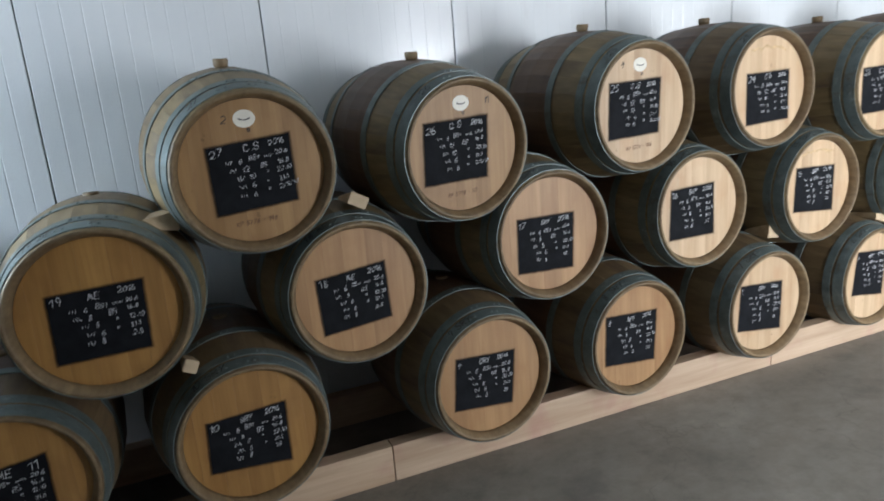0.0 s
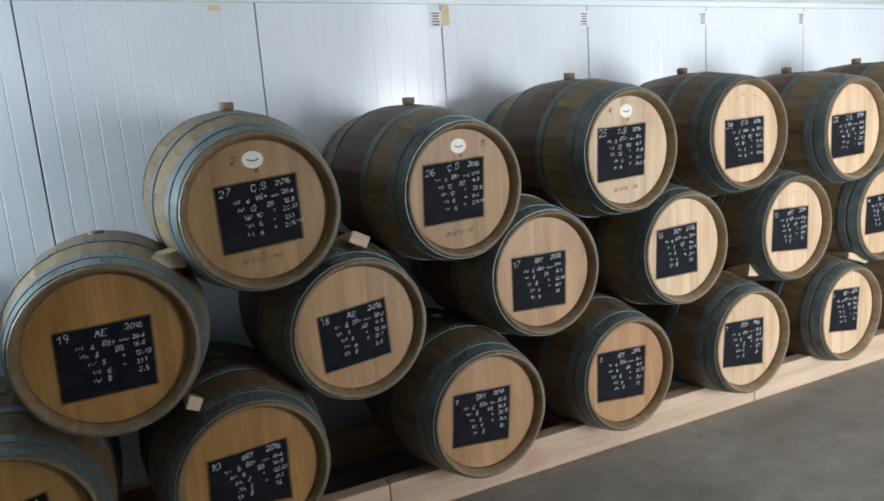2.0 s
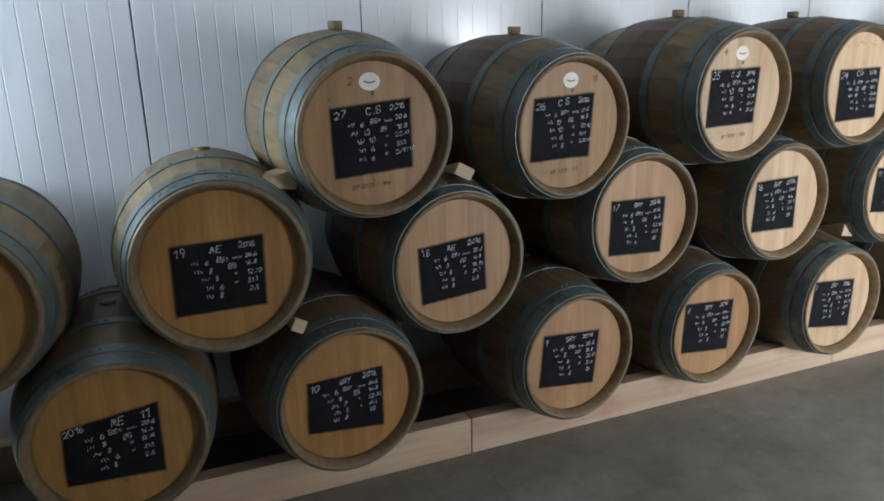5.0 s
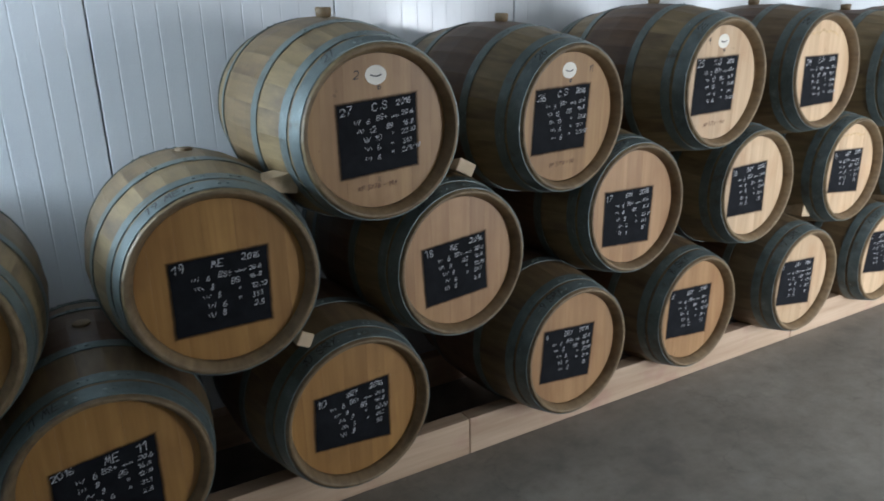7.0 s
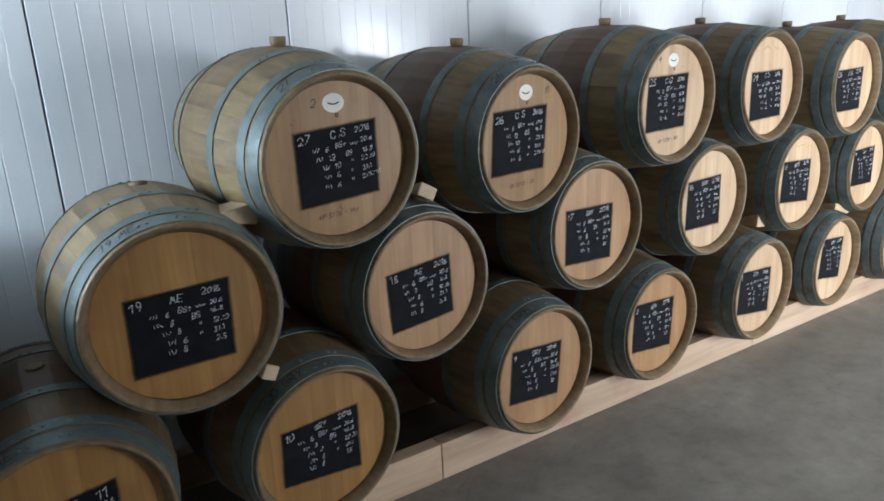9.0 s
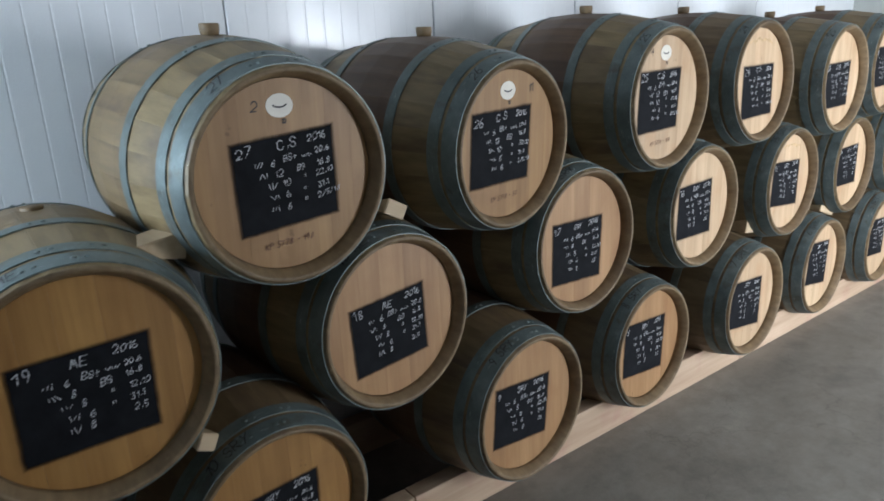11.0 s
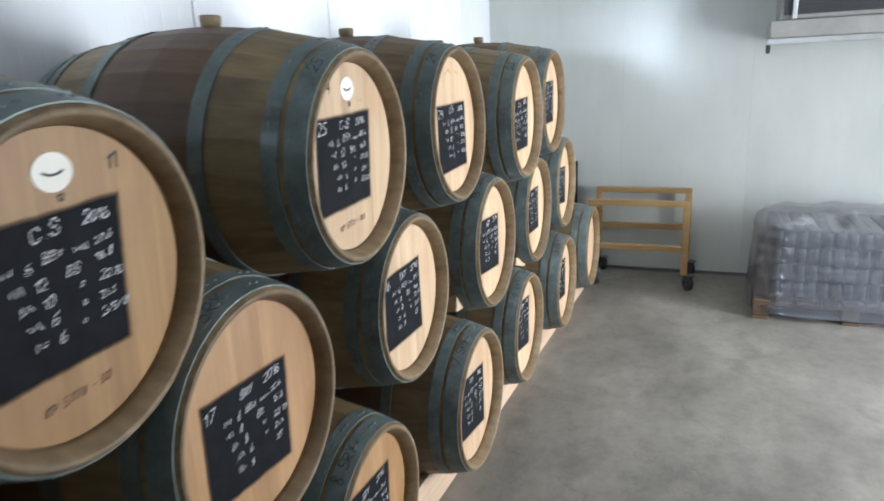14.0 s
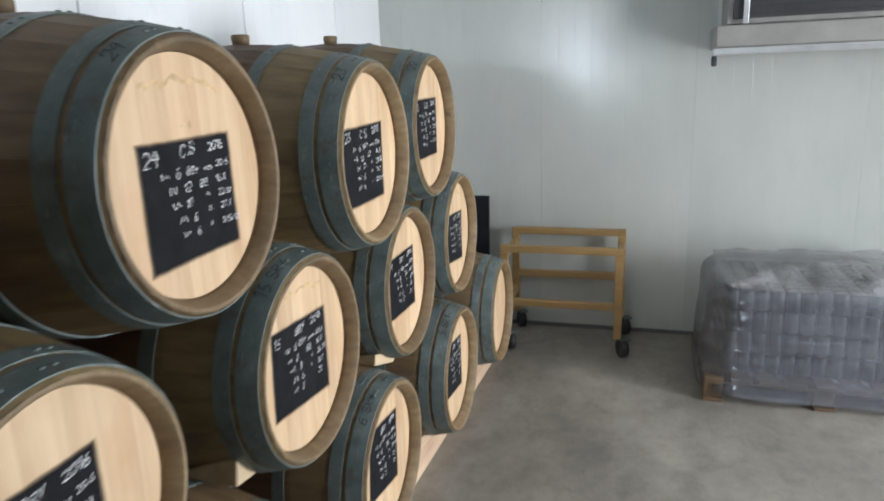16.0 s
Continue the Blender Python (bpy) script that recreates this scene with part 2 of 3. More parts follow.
def concrete(k):
    v = k.coords((1, 1, 1), False)
    n = k.noise(k.coords((1, 1.8, 1), False), 0.9, 8, 0.68)
    n2 = k.noise(v, 9.0, 8, 0.7)
    base = k.ramp(n, ((0.3, (0.15, 0.138, 0.118)), (0.5, (0.225, 0.208, 0.18)), (0.7, (0.32, 0.296, 0.256))))
    sp = k.ramp(n2, ((0.3, (0.78,) * 3), (0.5, (0.98,) * 3), (0.7, (1.12,) * 3)))
    c = k.mix(1.0, base, sp, "MULTIPLY")
    vo = k.node("ShaderNodeTexVoronoi", feature="DISTANCE_TO_EDGE", Scale=0.9)
    wv = k.node("ShaderNodeVectorMath", operation="ADD")
    ns = k.node("ShaderNodeTexNoise", Scale=2.5, Detail=5.0)
    k.link(v, ns.inputs["Vector"])
    k.link(v, wv.inputs[0])
    k.link(ns.outputs[1], wv.inputs[1])
    k.link(wv.outputs[0], vo.inputs["Vector"])
    cr = k.ramp(vo.outputs["Distance"], ((0.0, (0.3,) * 3), (0.006, (0, 0, 0))))
    c = k.mix(cr, c, (0.08, 0.075, 0.07))
    st = k.ramp(k.noise(v, 2.7, 4), ((0.58, (0, 0, 0)), (0.68, (0.45,) * 3)))
    k.colour(k.mix(st, c, (0.115, 0.108, 0.10)))
    k.gloss(k.ramp(n, ((0.3, (0.42,) * 3), (0.7, (0.62,) * 3))))
    k.bump(k.noise(v, 26.0, 6, 0.7), 0.4, 0.005)


M_floor = mat("worn_concrete", concrete)


def film(colour, lo, hi):
    def f(k):
        k.b.inputs["Base Color"].default_value = (*colour, 1)
        k.b.inputs["Roughness"].default_value = 0.11
        k.b.inputs["Specular IOR Level"].default_value = 0.9
        n = k.noise(k.coords((1.5, 1.5, 7), False), 1.5, 3, 0.5)
        k.link(k.ramp(n, ((0.35, (lo,) * 3), (0.7, (hi,) * 3))), k.b.inputs["Alpha"])
        k.bump(k.noise(k.coords((1.6, 1.6, 13), False), 1.2, 3), 0.9, 0.03)
    return f


M_film = mat("clear_stretch_film", film((0.155, 0.163, 0.185), 0.5, 0.74))
M_filmtop = mat("crumpled_clear_film", film((0.42, 0.42, 0.43), 0.3, 0.65))


# ---- building helpers ----
def part(name, bm, material, parent=None, label="", m=None, smooth=False):
    me = bpy.data.meshes.new(name)
    bm.normal_update()
    bm.to_mesh(me)
    bm.free()
    me.materials.append(material)
    if smooth:
        me.polygons.foreach_set("use_smooth", [True] * len(me.polygons))
    return place(name, me, parent, label, m)


def place(name, me, parent=None, label="", m=None):
    ob = new(name, me)
    if parent:
        ob.parent = parent
    if m is not None:
        ob.matrix_basis = m
    return tagged(ob, label)


def thing(name, m, label, category, group="", kind=""):
    return tagged(put(new(name), m), label, category, group, kind)


def put(ob, m):
    ob.matrix_basis = m
    return ob


def box(sx, sy, sz, bevel=0.0, centre=(0, 0, 0), bm=None, m=None):
    bm = bm or bmesh.new()
    mm = Matrix.Translation(centre) @ Matrix.Diagonal((sx, sy, sz, 1))
    if m is not None:
        mm = m @ mm
    r = bmesh.ops.create_cube(bm, size=1, matrix=mm)
    if bevel:
        es = list({e for v in r["verts"] for e in v.link_edges})
        bmesh.ops.bevel(bm, geom=es, offset=bevel, segments=2, affect="EDGES", profile=0.5)
    return bm


def lathe(profile, n=48, axis="y", closed=True):
    """profile: (distance along the axis, radius) pairs, turned about the axis."""
    bm = bmesh.new()
    rings = []
    for a, r in profile:
        ring = []
        for i in range(n):
            t = 2 * math.pi * i / n
            c, s = r * math.cos(t), r * math.sin(t)
            ring.append(bm.verts.new((c, a, s) if axis == "y" else (c, s, a)))
        rings.append(ring)
    pairs = list(zip(rings, rings[1:])) + ([(rings[-1], rings[0])] if closed else [])
    for p, q in pairs:
        for i in range(n):
            j = (i + 1) % n
            bm.faces.new((p[i], p[j], q[j], q[i]))
    bmesh.ops.recalc_face_normals(bm, faces=bm.faces)
    return bm


GLYPH = {"0": "24 03 02 10 20 41 43 34 24", "1": "03 24 20", "2": "03 14 34 43 42 00 40", "3": "04 44 22 32 41 30 10 01", "4": "24 02 42 34 30", "5": "44 14 12 32 41 30 00",
         "6": "34 13 01 10 30 41 32 12 01", "7": "04 44 10", "8": "22 13 24 34 43 22 11 10 30 41 22", "9": "42 22 13 24 34 43 42 30", "C": "43 34 14 03 01 10 30 41",
         "S": "43 34 14 03 12 32 41 30 10 01", "M": "00 14 21 34 40", "E": "44 04 00 40|02 32", "R": "00 04 34 43 32 02 40", "Y": "04 22 44|22 10", "B": "00 04 34 43 32 02|32 41 30 00",
         "K": "00 04|44 02 40", "P": "00 04 34 43 32 02", "+": "20 23|02 42", ".": "20 21", "/": "00 44", "-": "12 32", "'": "14 12|34 32"}


def stroke_mesh(lines, width, rs, bend=None):
    """One mesh out of hand-drawn lines: (text, x, z, size, turn in degrees); it lies in the xz plane, facing -y."""
    bm = bmesh.new()
    n = 0
    for text, x, z, size, turn in lines:
        m = pose(x, 0, z, 0, -turn, 0)
        pen = 0.0
        for ch in text:
            if ch not in GLYPH:
                pen += size * 0.45
                continue
            lean, tall = rs.uniform(0.05, 0.3), size * rs.uniform(0.62, 0.8)
            for run in GLYPH[ch].split("|"):
                pts = [Vector((pen + size * 0.115 * int(p[0]) + lean * tall * 0.25 * int(p[1]) + rs.uniform(-1, 1) * size * 0.02, 0, tall * 0.25 * int(p[1]) + rs.uniform(-1, 1) * size * 0.02)) for p in run.split()]
                for a, b in zip(pts, pts[1:]):
                    d = (b - a).normalized()
                    side = Vector((-d.z, 0, d.x)) * width * rs.uniform(0.4, 0.6)
                    a, b = a - d * width * 0.3, b + d * width * 0.3
                    n += 1
                    off = Vector((0, -0.00001 * (n % 30), 0))
                    bm.faces.new([bm.verts.new(m @ (p + off)) for p in (a - side, b - side, b + side, a + side)])
            pen += size * (0.62 if ch not in ".'1" else 0.4)
    if bend:
        for v in bm.verts:
            v.co = bend(v.co)
    return bm


# ---- the room ----
def slab(name, lo, hi, material, label, category):
    c = [(a + b) / 2 for a, b in zip(lo, hi)]
    ob = part(name, box(*(b - a for a, b in zip(lo, hi))), material, None, label, Matrix.Translation(c))
    return tagged(ob, "", category, "", "structure")


W = 0.12
slab("floor", (X0 - W, Y0 - 14, -0.15), (X1 + W, Y1 + W, 0), M_floor, "worn grey-brown concrete floor with stains and cracks", "floor")
slab("ceiling", (X0 - W, Y0 - W, H), (X1 + W, Y1 + W, H + 0.12), M_panel, "white insulated panel ceiling", "ceiling")
WY0, WY1, WZ0, WZ1 = -0.03, 0.87, 1.58, 2.32
wall_west = thing("wall_west", Matrix(), "unseen wall with a high window, made dark grey to cut bounced light", "wall", "", "structure")
for lo, hi in (((X0 - W, Y0, 0), (X0, Y1, WZ0)), ((X0 - W, Y0, WZ1), (X0, Y1, H)), ((X0 - W, Y0, WZ0), (X0, WY0, WZ1)), ((X0 - W, WY1, WZ0), (X0, Y1, WZ1))):
    c = [(a + b) / 2 for a, b in zip(lo, hi)]
    part("wall_panel", box(*(b - a for a, b in zip(lo, hi))), M_unseen_dark, wall_west, "", Matrix.Translation(c))
window = thing("window_1", pose(X0 - 0.06, (WY0 + WY1) / 2, (WZ0 + WZ1) / 2), "high white framed window", "window", "", "structure")
for dy, dz, sy, sz in ((0, (WZ1 - WZ0) / 2 - 0.02, WY1 - WY0, 0.04), (0, -(WZ1 - WZ0) / 2 + 0.02, WY1 - WY0, 0.04), ((WY1 - WY0) / 2 - 0.02, 0, 0.04, WZ1 - WZ0 - 0.08), (-(WY1 - WY0) / 2 + 0.02, 0, 0.04, WZ1 - WZ0 - 0.08)):
    part("frame", box(0.05, sy, sz, 0.004), M_panel, window, "", pose(0, dy, dz))
wall_south = thing("wall_south", Matrix(), "unseen wall with a wide doorway, made dark grey to cut bounced light", "wall", "", "structure")
for lo, hi in (((X0, Y0 - W, 0), (DOOR[0], Y0, H)), ((DOOR[1], Y0 - W, 0), (X1, Y0, H)), ((DOOR[0], Y0 - W, DOOR[2]), (DOOR[1], Y0, H))):
    c = [(a + b) / 2 for a, b in zip(lo, hi)]
    part("wall_panel", box(*(b - a for a, b in zip(lo, hi))), M_unseen_dark, wall_south, "", Matrix.Translation(c))


# unseen walls added behind the doorway to cut its light towards both sides
light_baffle = thing("passage", Matrix(), "added unseen dark grey passage that narrows the doorway light", "passage", "", "structure")
for lo, hi in (((DOOR[0] - W, Y0 - BAFFLE_DEPTH, 0), (DOOR[0], Y0 - W, DOOR[2] + W)), ((DOOR[1], Y0 - BAFFLE_DEPTH, 0), (DOOR[1] + W, Y0 - W, DOOR[2] + W)), ((DOOR[0], Y0 - BAFFLE_DEPTH, DOOR[2]), (DOOR[1], Y0 - W, DOOR[2] + W))):
    c = [(a + b) / 2 for a, b in zip(lo, hi)]
    part("wall_panel", box(*(b - a for a, b in zip(lo, hi))), M_unseen_dark, light_baffle, "", Matrix.Translation(c))


def ribbed_panel(width, height, thick, pitch, depth, edge=0.004):
    """An upright sandwich panel with fine grooves; front face towards -y, from x = 0."""
    bm = bmesh.new()
    xs = [(0.0, edge), (0.003, 0.0)]
    n = int(round(width / pitch))
    for i in range(1, n):
        x = i * pitch
        xs += [(x - 0.004, 0), (x - 0.0015, depth), (x + 0.0015, depth), (x + 0.004, 0)]
    xs += [(width - 0.003, 0.0), (width, edge)]
    lo = [bm.verts.new((x, y, 0)) for x, y in xs]
    hi = [bm.verts.new((x, y, height)) for x, y in xs]
    for i in range(len(xs) - 1):
        bm.faces.new((lo[i], lo[i + 1], hi[i + 1], hi[i]))
    b = [bm.verts.new(p) for p in ((0, thick, 0), (width, thick, 0), (width, thick, height), (0, thick, height))]
    bm.faces.new((b[1], b[0], b[3], b[2]))
    bm.faces.new((b[0], lo[0], hi[0], b[3]))
    bm.faces.new((lo[-1], b[1], b[2], hi[-1]))
    bm.faces.new([*hi, b[2], b[3]])
    bm.faces.new([b[0], b[1], *reversed(lo)])
    bmesh.ops.recalc_face_normals(bm, faces=bm.faces)
    return bm


wall_north = thing("wall_north", pose(0, Y1, 0), "white ribbed insulated steel panel wall with dark joints", "wall", "", "structure")
PITCH = 1.013
first = part("wall_panel", ribbed_panel(PITCH - 0.006, H, W, 0.0844, 0.0008), M_panel, wall_north, "", pose(0.352 + 0.003 - 4 * PITCH, 0, 0))
for i in range(-3, 6):
    place("wall_panel", first.data, wall_north, "", pose(0.352 + 0.003 + i * PITCH, 0, 0))
part("joint_backing", box(X1 - X0 + 0.6, 0.01, H), M_seam, wall_north, "dark joint filler", pose((X0 + X1) / 2, W + 0.006, H / 2))
wall_east = thing("wall_east", pose(X1, 0, 0, 0, 0, -90), "greenish white insulated panel end wall, darkened for its weaker light, with faint joints", "wall", "", "structure")
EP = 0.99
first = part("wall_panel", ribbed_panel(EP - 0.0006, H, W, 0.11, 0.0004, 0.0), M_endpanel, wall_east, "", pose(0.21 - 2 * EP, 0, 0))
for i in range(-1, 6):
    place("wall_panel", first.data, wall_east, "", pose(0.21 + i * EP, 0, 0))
tagged(part("baseboard", box(0.012, Y1 - Y0, 0.03, 0.003), M_seam, None, "dark sealed gap along the foot of the end wall", pose(X1 - 0.004, (Y0 + Y1) / 2, 0.012)), "", "baseboard", "", "structure")
tagged(part("trim", box(X1 - X0, 0.03, 0.035, 0.004), M_panel, None, "white angle trim between wall and ceiling", pose((X0 + X1) / 2, Y1 - 0.015, H - 0.0175)), "", "trim", "", "structure")

# paper labels stuck high on the wall
for x in (1.33, 2.35, 3.36, 4.37):
    lab = part("wall_label", box(0.07, 0.002, 0.09), M_label, None, "small white printed paper label stuck on wall", pose(x, Y1 - 0.0015, H - 0.11))
    tagged(lab, "", "label", "wall labels")
    bm = bmesh.new()
    for j in range(5):
        box(0.05 - 0.008 * (j % 3), 0.001, 0.006, 0, (0, 0, 0.03 - 0.015 * j), bm)
    part("print", bm, M_ink, lab, "dark printed lines", pose(0, -0.0016, 0))
for x, z, w, h in ((0.16, H - 0.06, 0.06, 0.025), (1.39, H - 0.09, 0.05, 0.11)):
    tagged(part("wall_tape", box(w, 0.003, h, 0.001), M_foam, None, "small yellowed piece of tape on wall", pose(x, Y1 - 0.0017, z)), "", "tape")

# ---- barrels ----
LEN, RB, RC = 0.93, 0.358, 0.287      # length, bilge and chime radius
NST = 26


def radius(y):
    u = (y - LEN / 2) / (LEN / 2)
    return RB - (RB - RC) * abs(u) ** 1.85


def stave_bm():
    bm = bmesh.new()
    half = math.pi / NST * 0.999
    rows = []
    ys = [0.0, 0.012, 0.06, 0.14, 0.24, 0.35, LEN / 2, LEN - 0.35, LEN - 0.24, LEN - 0.14, LEN - 0.06, LEN - 0.012, LEN]
    for i, y in enumerate(ys):
        r = radius(y)
        ro = r - (0.004 if i in (0, len(ys) - 1) else 0)
        ri = r - (0.014 if i in (0, len(ys) - 1) else 0.024)
        ring = []
        for a, rr in ((-half, ri), (-half, ro - 0.0005), (-half * 0.96, ro), (half * 0.96, ro), (half, ro - 0.0005), (half, ri)):
            ring.append(bm.verts.new((rr * math.sin(a), y, rr * math.cos(a))))
        rows.append(ring)
    for p, q in zip(rows, rows[1:]):
        for j in range(6):
            bm.faces.new((p[j], p[(j + 1) % 6], q[(j + 1) % 6], q[j]))
    bm.faces.new(rows[0])
    bm.faces.new(rows[-1])
    bmesh.ops.recalc_face_normals(bm, faces=bm.faces)
    return bm


def hoop_bm(y0, y1):
    t = 0.0022
    n = 4
    ys = [y0 + (y1 - y0) * i / n for i in range(n + 1)]
    outer = [(y, radius(y) + t) for y in ys]
    inner = [(y, radius(y) - 0.001) for y in reversed(ys)]
    return lathe(outer + inner, 64)


HOOPS = ((0.009, 0.062), (0.076, 0.116), (0.262, 0.302))
HOOPS = HOOPS + tuple((LEN - b, LEN - a) for a, b in HOOPS)
RH, YH = 0.253, 0.042                 # head: radius and depth below the chime
CUTS = [-RH, -0.205, -0.125, -0.045, 0.05, 0.12, 0.198, RH]


def head_board_bm(xa, xb):
    bm = bmesh.new()
    xa, xb = xa + 0.00015, xb - 0.00015
    n = 8
    pts = []
    for i in range(n + 1):
        x = xa + (xb - xa) * i / n
        pts.append((x, math.sqrt(max(RH * RH - x * x, 0.0004))))
    loop = pts + [(x, -z) for x, z in reversed(pts)]
    f = bm.faces.new([bm.verts.new((x, 0, z)) for x, z in loop])
    r = bmesh.ops.extrude_face_region(bm, geom=[f])
    bmesh.ops.translate(bm, verts=[v for v in r["geom"] if isinstance(v, bmesh.types.BMVert)], vec=(0, 0.02, 0))
    bmesh.ops.recalc_face_normals(bm, faces=bm.faces)
    return bm


barrel = thing("wine_barrel", Matrix(), "oak wine barrel with grey steel hoops and black chalk panel", "barrel", "stacked barrels")
st = part("stave", stave_bm(), M_stave, barrel)
for i in range(1, NST):
    place("stave", st.data, barrel, "", pose(0, 0, 0, 0, 360 / NST * i, 0))
rim = lathe([(0.0005, RC - 0.0045), (-0.0016, RC - 0.006), (-0.0016, RC - 0.0145), (0.001, RC - 0.0175), (YH - 0.012, RH + 0.004), (YH + 0.004, RH - 0.0002), (YH + 0.004, RH + 0.002), (0.002, RC - 0.005)], 64)
part("chime_rim", rim, M_chime, barrel, "darkened bevelled stave ends", None, True)
riv = bmesh.new()
bmesh.ops.create_uvsphere(riv, u_segments=8, v_segments=5, radius=0.0065)
bmesh.ops.scale(riv, verts=riv.verts, vec=(1, 1, 0.55))
rivet = None
for j, (a, b) in enumerate(HOOPS):
    hoop = part("hoop", hoop_bm(a, b), M_hoop, barrel, "", None, False)
    for f in hoop.data.polygons:
        f.use_smooth = True
    hoop.data.set_sharp_from_angle(angle=radians(35))
    for dx in (-0.085, -0.06, 0.02, 0.045):
        an = dx / 0.3 + 0.5 * math.sin(j * 2.1) * 0.35
        y = (a + b) / 2
        mm = pose(0, 0, 0, 0, math.degrees(an), 0) @ pose(0, y, radius(y) + 0.002)
        if rivet is None:
            rivet = part("rivet", riv, M_hoop, hoop, "", mm, True)
        else:
            place("rivet", rivet.data, hoop, "", mm)
for xa, xb in zip(CUTS, CUTS[1:]):
    part("head_board", head_board_bm(xa, xb), M_head, barrel, "", pose(0, YH, 0))
back = bmesh.new()
bmesh.ops.create_cone(back, cap_ends=True, segments=48, radius1=RH, radius2=RH, depth=0.02)
part("back_head", back, M_head, barrel, "", pose(0, LEN - YH, 0, 90, 0, 0))
bung = lathe([(0, 0.0), (0, 0.026), (0.02, 0.029), (0.033, 0.029), (0.036, 0.026), (0.036, 0.0)], 24, "z", False)
part("bung", bung, M_chime, barrel, "tan wooden bung", pose(0, LEN / 2, RB - 0.006), True)
M0 = {}


def board_bm(cs, rs):
    """A sprayed black panel: a crooked four-sided patch with corners cs, from the upper left clockwise."""
    bm = bmesh.new()
    uv = bm.loops.layers.uv.new("UVMap")
    n = 6
    tl, tr, br, bl = (Vector((x * 1.045, 0, z * 1.045)) for x, z in cs)
    grid = []
    for j in range(n + 1):
        row = []
        for i in range(n + 1):
            u, v = i / n, j / n
            p = (tl * (1 - u) + tr * u) * v + (bl * (1 - u) + br * u) * (1 - v)
            row.append((bm.verts.new(p + Vector((rs.uniform(-0.001, 0.001), 0, rs.uniform(-0.001, 0.001)))), (u, v)))
        grid.append(row)
    for j in range(n):
        for i in range(n):
            q = (grid[j][i], grid[j][i + 1], grid[j + 1][i + 1], grid[j + 1][i])
            f = bm.faces.new([a[0] for a in q])
            for lp, a in zip(f.loops, q):
                lp[uv].uv = a[1]
    return bm


BODY = {"CS": (("6", "BS+", "20.6"), ("12", "BS", "16.8"), ("10", "'", "22.10"), ("6", "'", "31.1"), ("6", "'", "2/5/18")),
        "ME": (("6", "BS+", "20.6"), ("8", "BS", "16.8"), ("8", "'", "12.10"), ("6", "'", "31.1"), ("8", "", "2.5")),
        "SRY": (("6", "BS+", "20.6"), ("8", "BS", "16.8"), ("8", "'", "22.10"), ("6", "'", "31.1"), ("8", "", "25"))}


def writing(num, kind, w, h, rs, tilt):
    """The chalk lines of a panel, one mesh a line."""
    out = []

    def at(L, s, u, v, size):
        x, z = (u - 0.5) * w, (v - 0.5) * h + tilt * (u - 0.5)
        L.append((s, x + rs.uniform(-0.003, 0.003), z + rs.uniform(-0.002, 0.002), size * rs.uniform(0.9, 1.1), rs.uniform(-4, 7) + math.degrees(math.atan2(tilt, w))))
    L = []
    if num == "11":
        at(L, "2016 ", 0.04, 0.86, 0.030)
        at(L, "ME", 0.5, 0.83, 0.036)
        at(L, "11", 0.8, 0.83, 0.042)
        out.append(stroke_mesh(L, 0.0028, rs))
        L = []
    else:
        at(L, num, 0.04, 0.83, 0.036)
        at(L, {"CS": "C.S", "ME": "ME", "SRY": "SRY"}[kind], 0.42, 0.85, 0.034 if kind != "SRY" else 0.028)
        at(L, "2016", 0.73, 0.87, 0.026)
        out.append(stroke_mesh(L, 0.0028, rs))
    for j, (a, b, c) in enumerate(BODY[kind]):
        v = 0.69 - 0.125 * j
        u0 = 0.25 + 0.04 * min(j, 3) + rs.uniform(-0.02, 0.02)
        L = []
        at(L, a, u0 + 0.11, v, 0.024)
        if b:
            at(L, b, 0.47 + 0.13 * (j > 0) + 0.06 * (j > 1), v + 0.02, 0.022)
        at(L, c, 0.8, v + 0.035, 0.019)
        bm = stroke_mesh(L, 0.0022, rs)
        for i in range(3):                  # an unreadable short word: plain strokes
            u = u0 - 0.03 + 0.03 * i
            box(0.0022, 0.0004, rs.uniform(0.007, 0.019), 0, (0, 0, 0), bm, pose((u - 0.5) * w, -0.0001, (v - 0.46) * h + tilt * (u - 0.5), 0, rs.uniform(-50, 40), 0))
        if j == 0:
            for i in range(5):
                u = 0.66 + 0.022 * i
                box(0.002, 0.0004, rs.uniform(0.006, 0.013), 0, (0, 0, 0), bm, pose((u - 0.5) * w, -0.0001, (0.73 - 0.5) * h + tilt * (u - 0.5), 0, rs.uniform(-30, 70), 0))
        out.append(bm)
    return out


def on_hoop(y, a0):
    """Bends writing onto the steel band at y, round the angle a0 (degrees from the top)."""
    def f(co):
        yy = y + co.z
        r = radius(yy) + 0.0032
        a = radians(a0) + co.x / r
        return Vector((r * math.sin(a), yy, r * math.cos(a)))
    return f


pool = [barrel] + [copy_thing(barrel, Matrix()) for _ in range(22)]
STAMPS = {"27": ("KP 5778 - 148", "2", -0.09), "26": ("KP 5778 - 50", "11", 0.1), "25": ("KP 5778 - 108", "4", -0.12)}


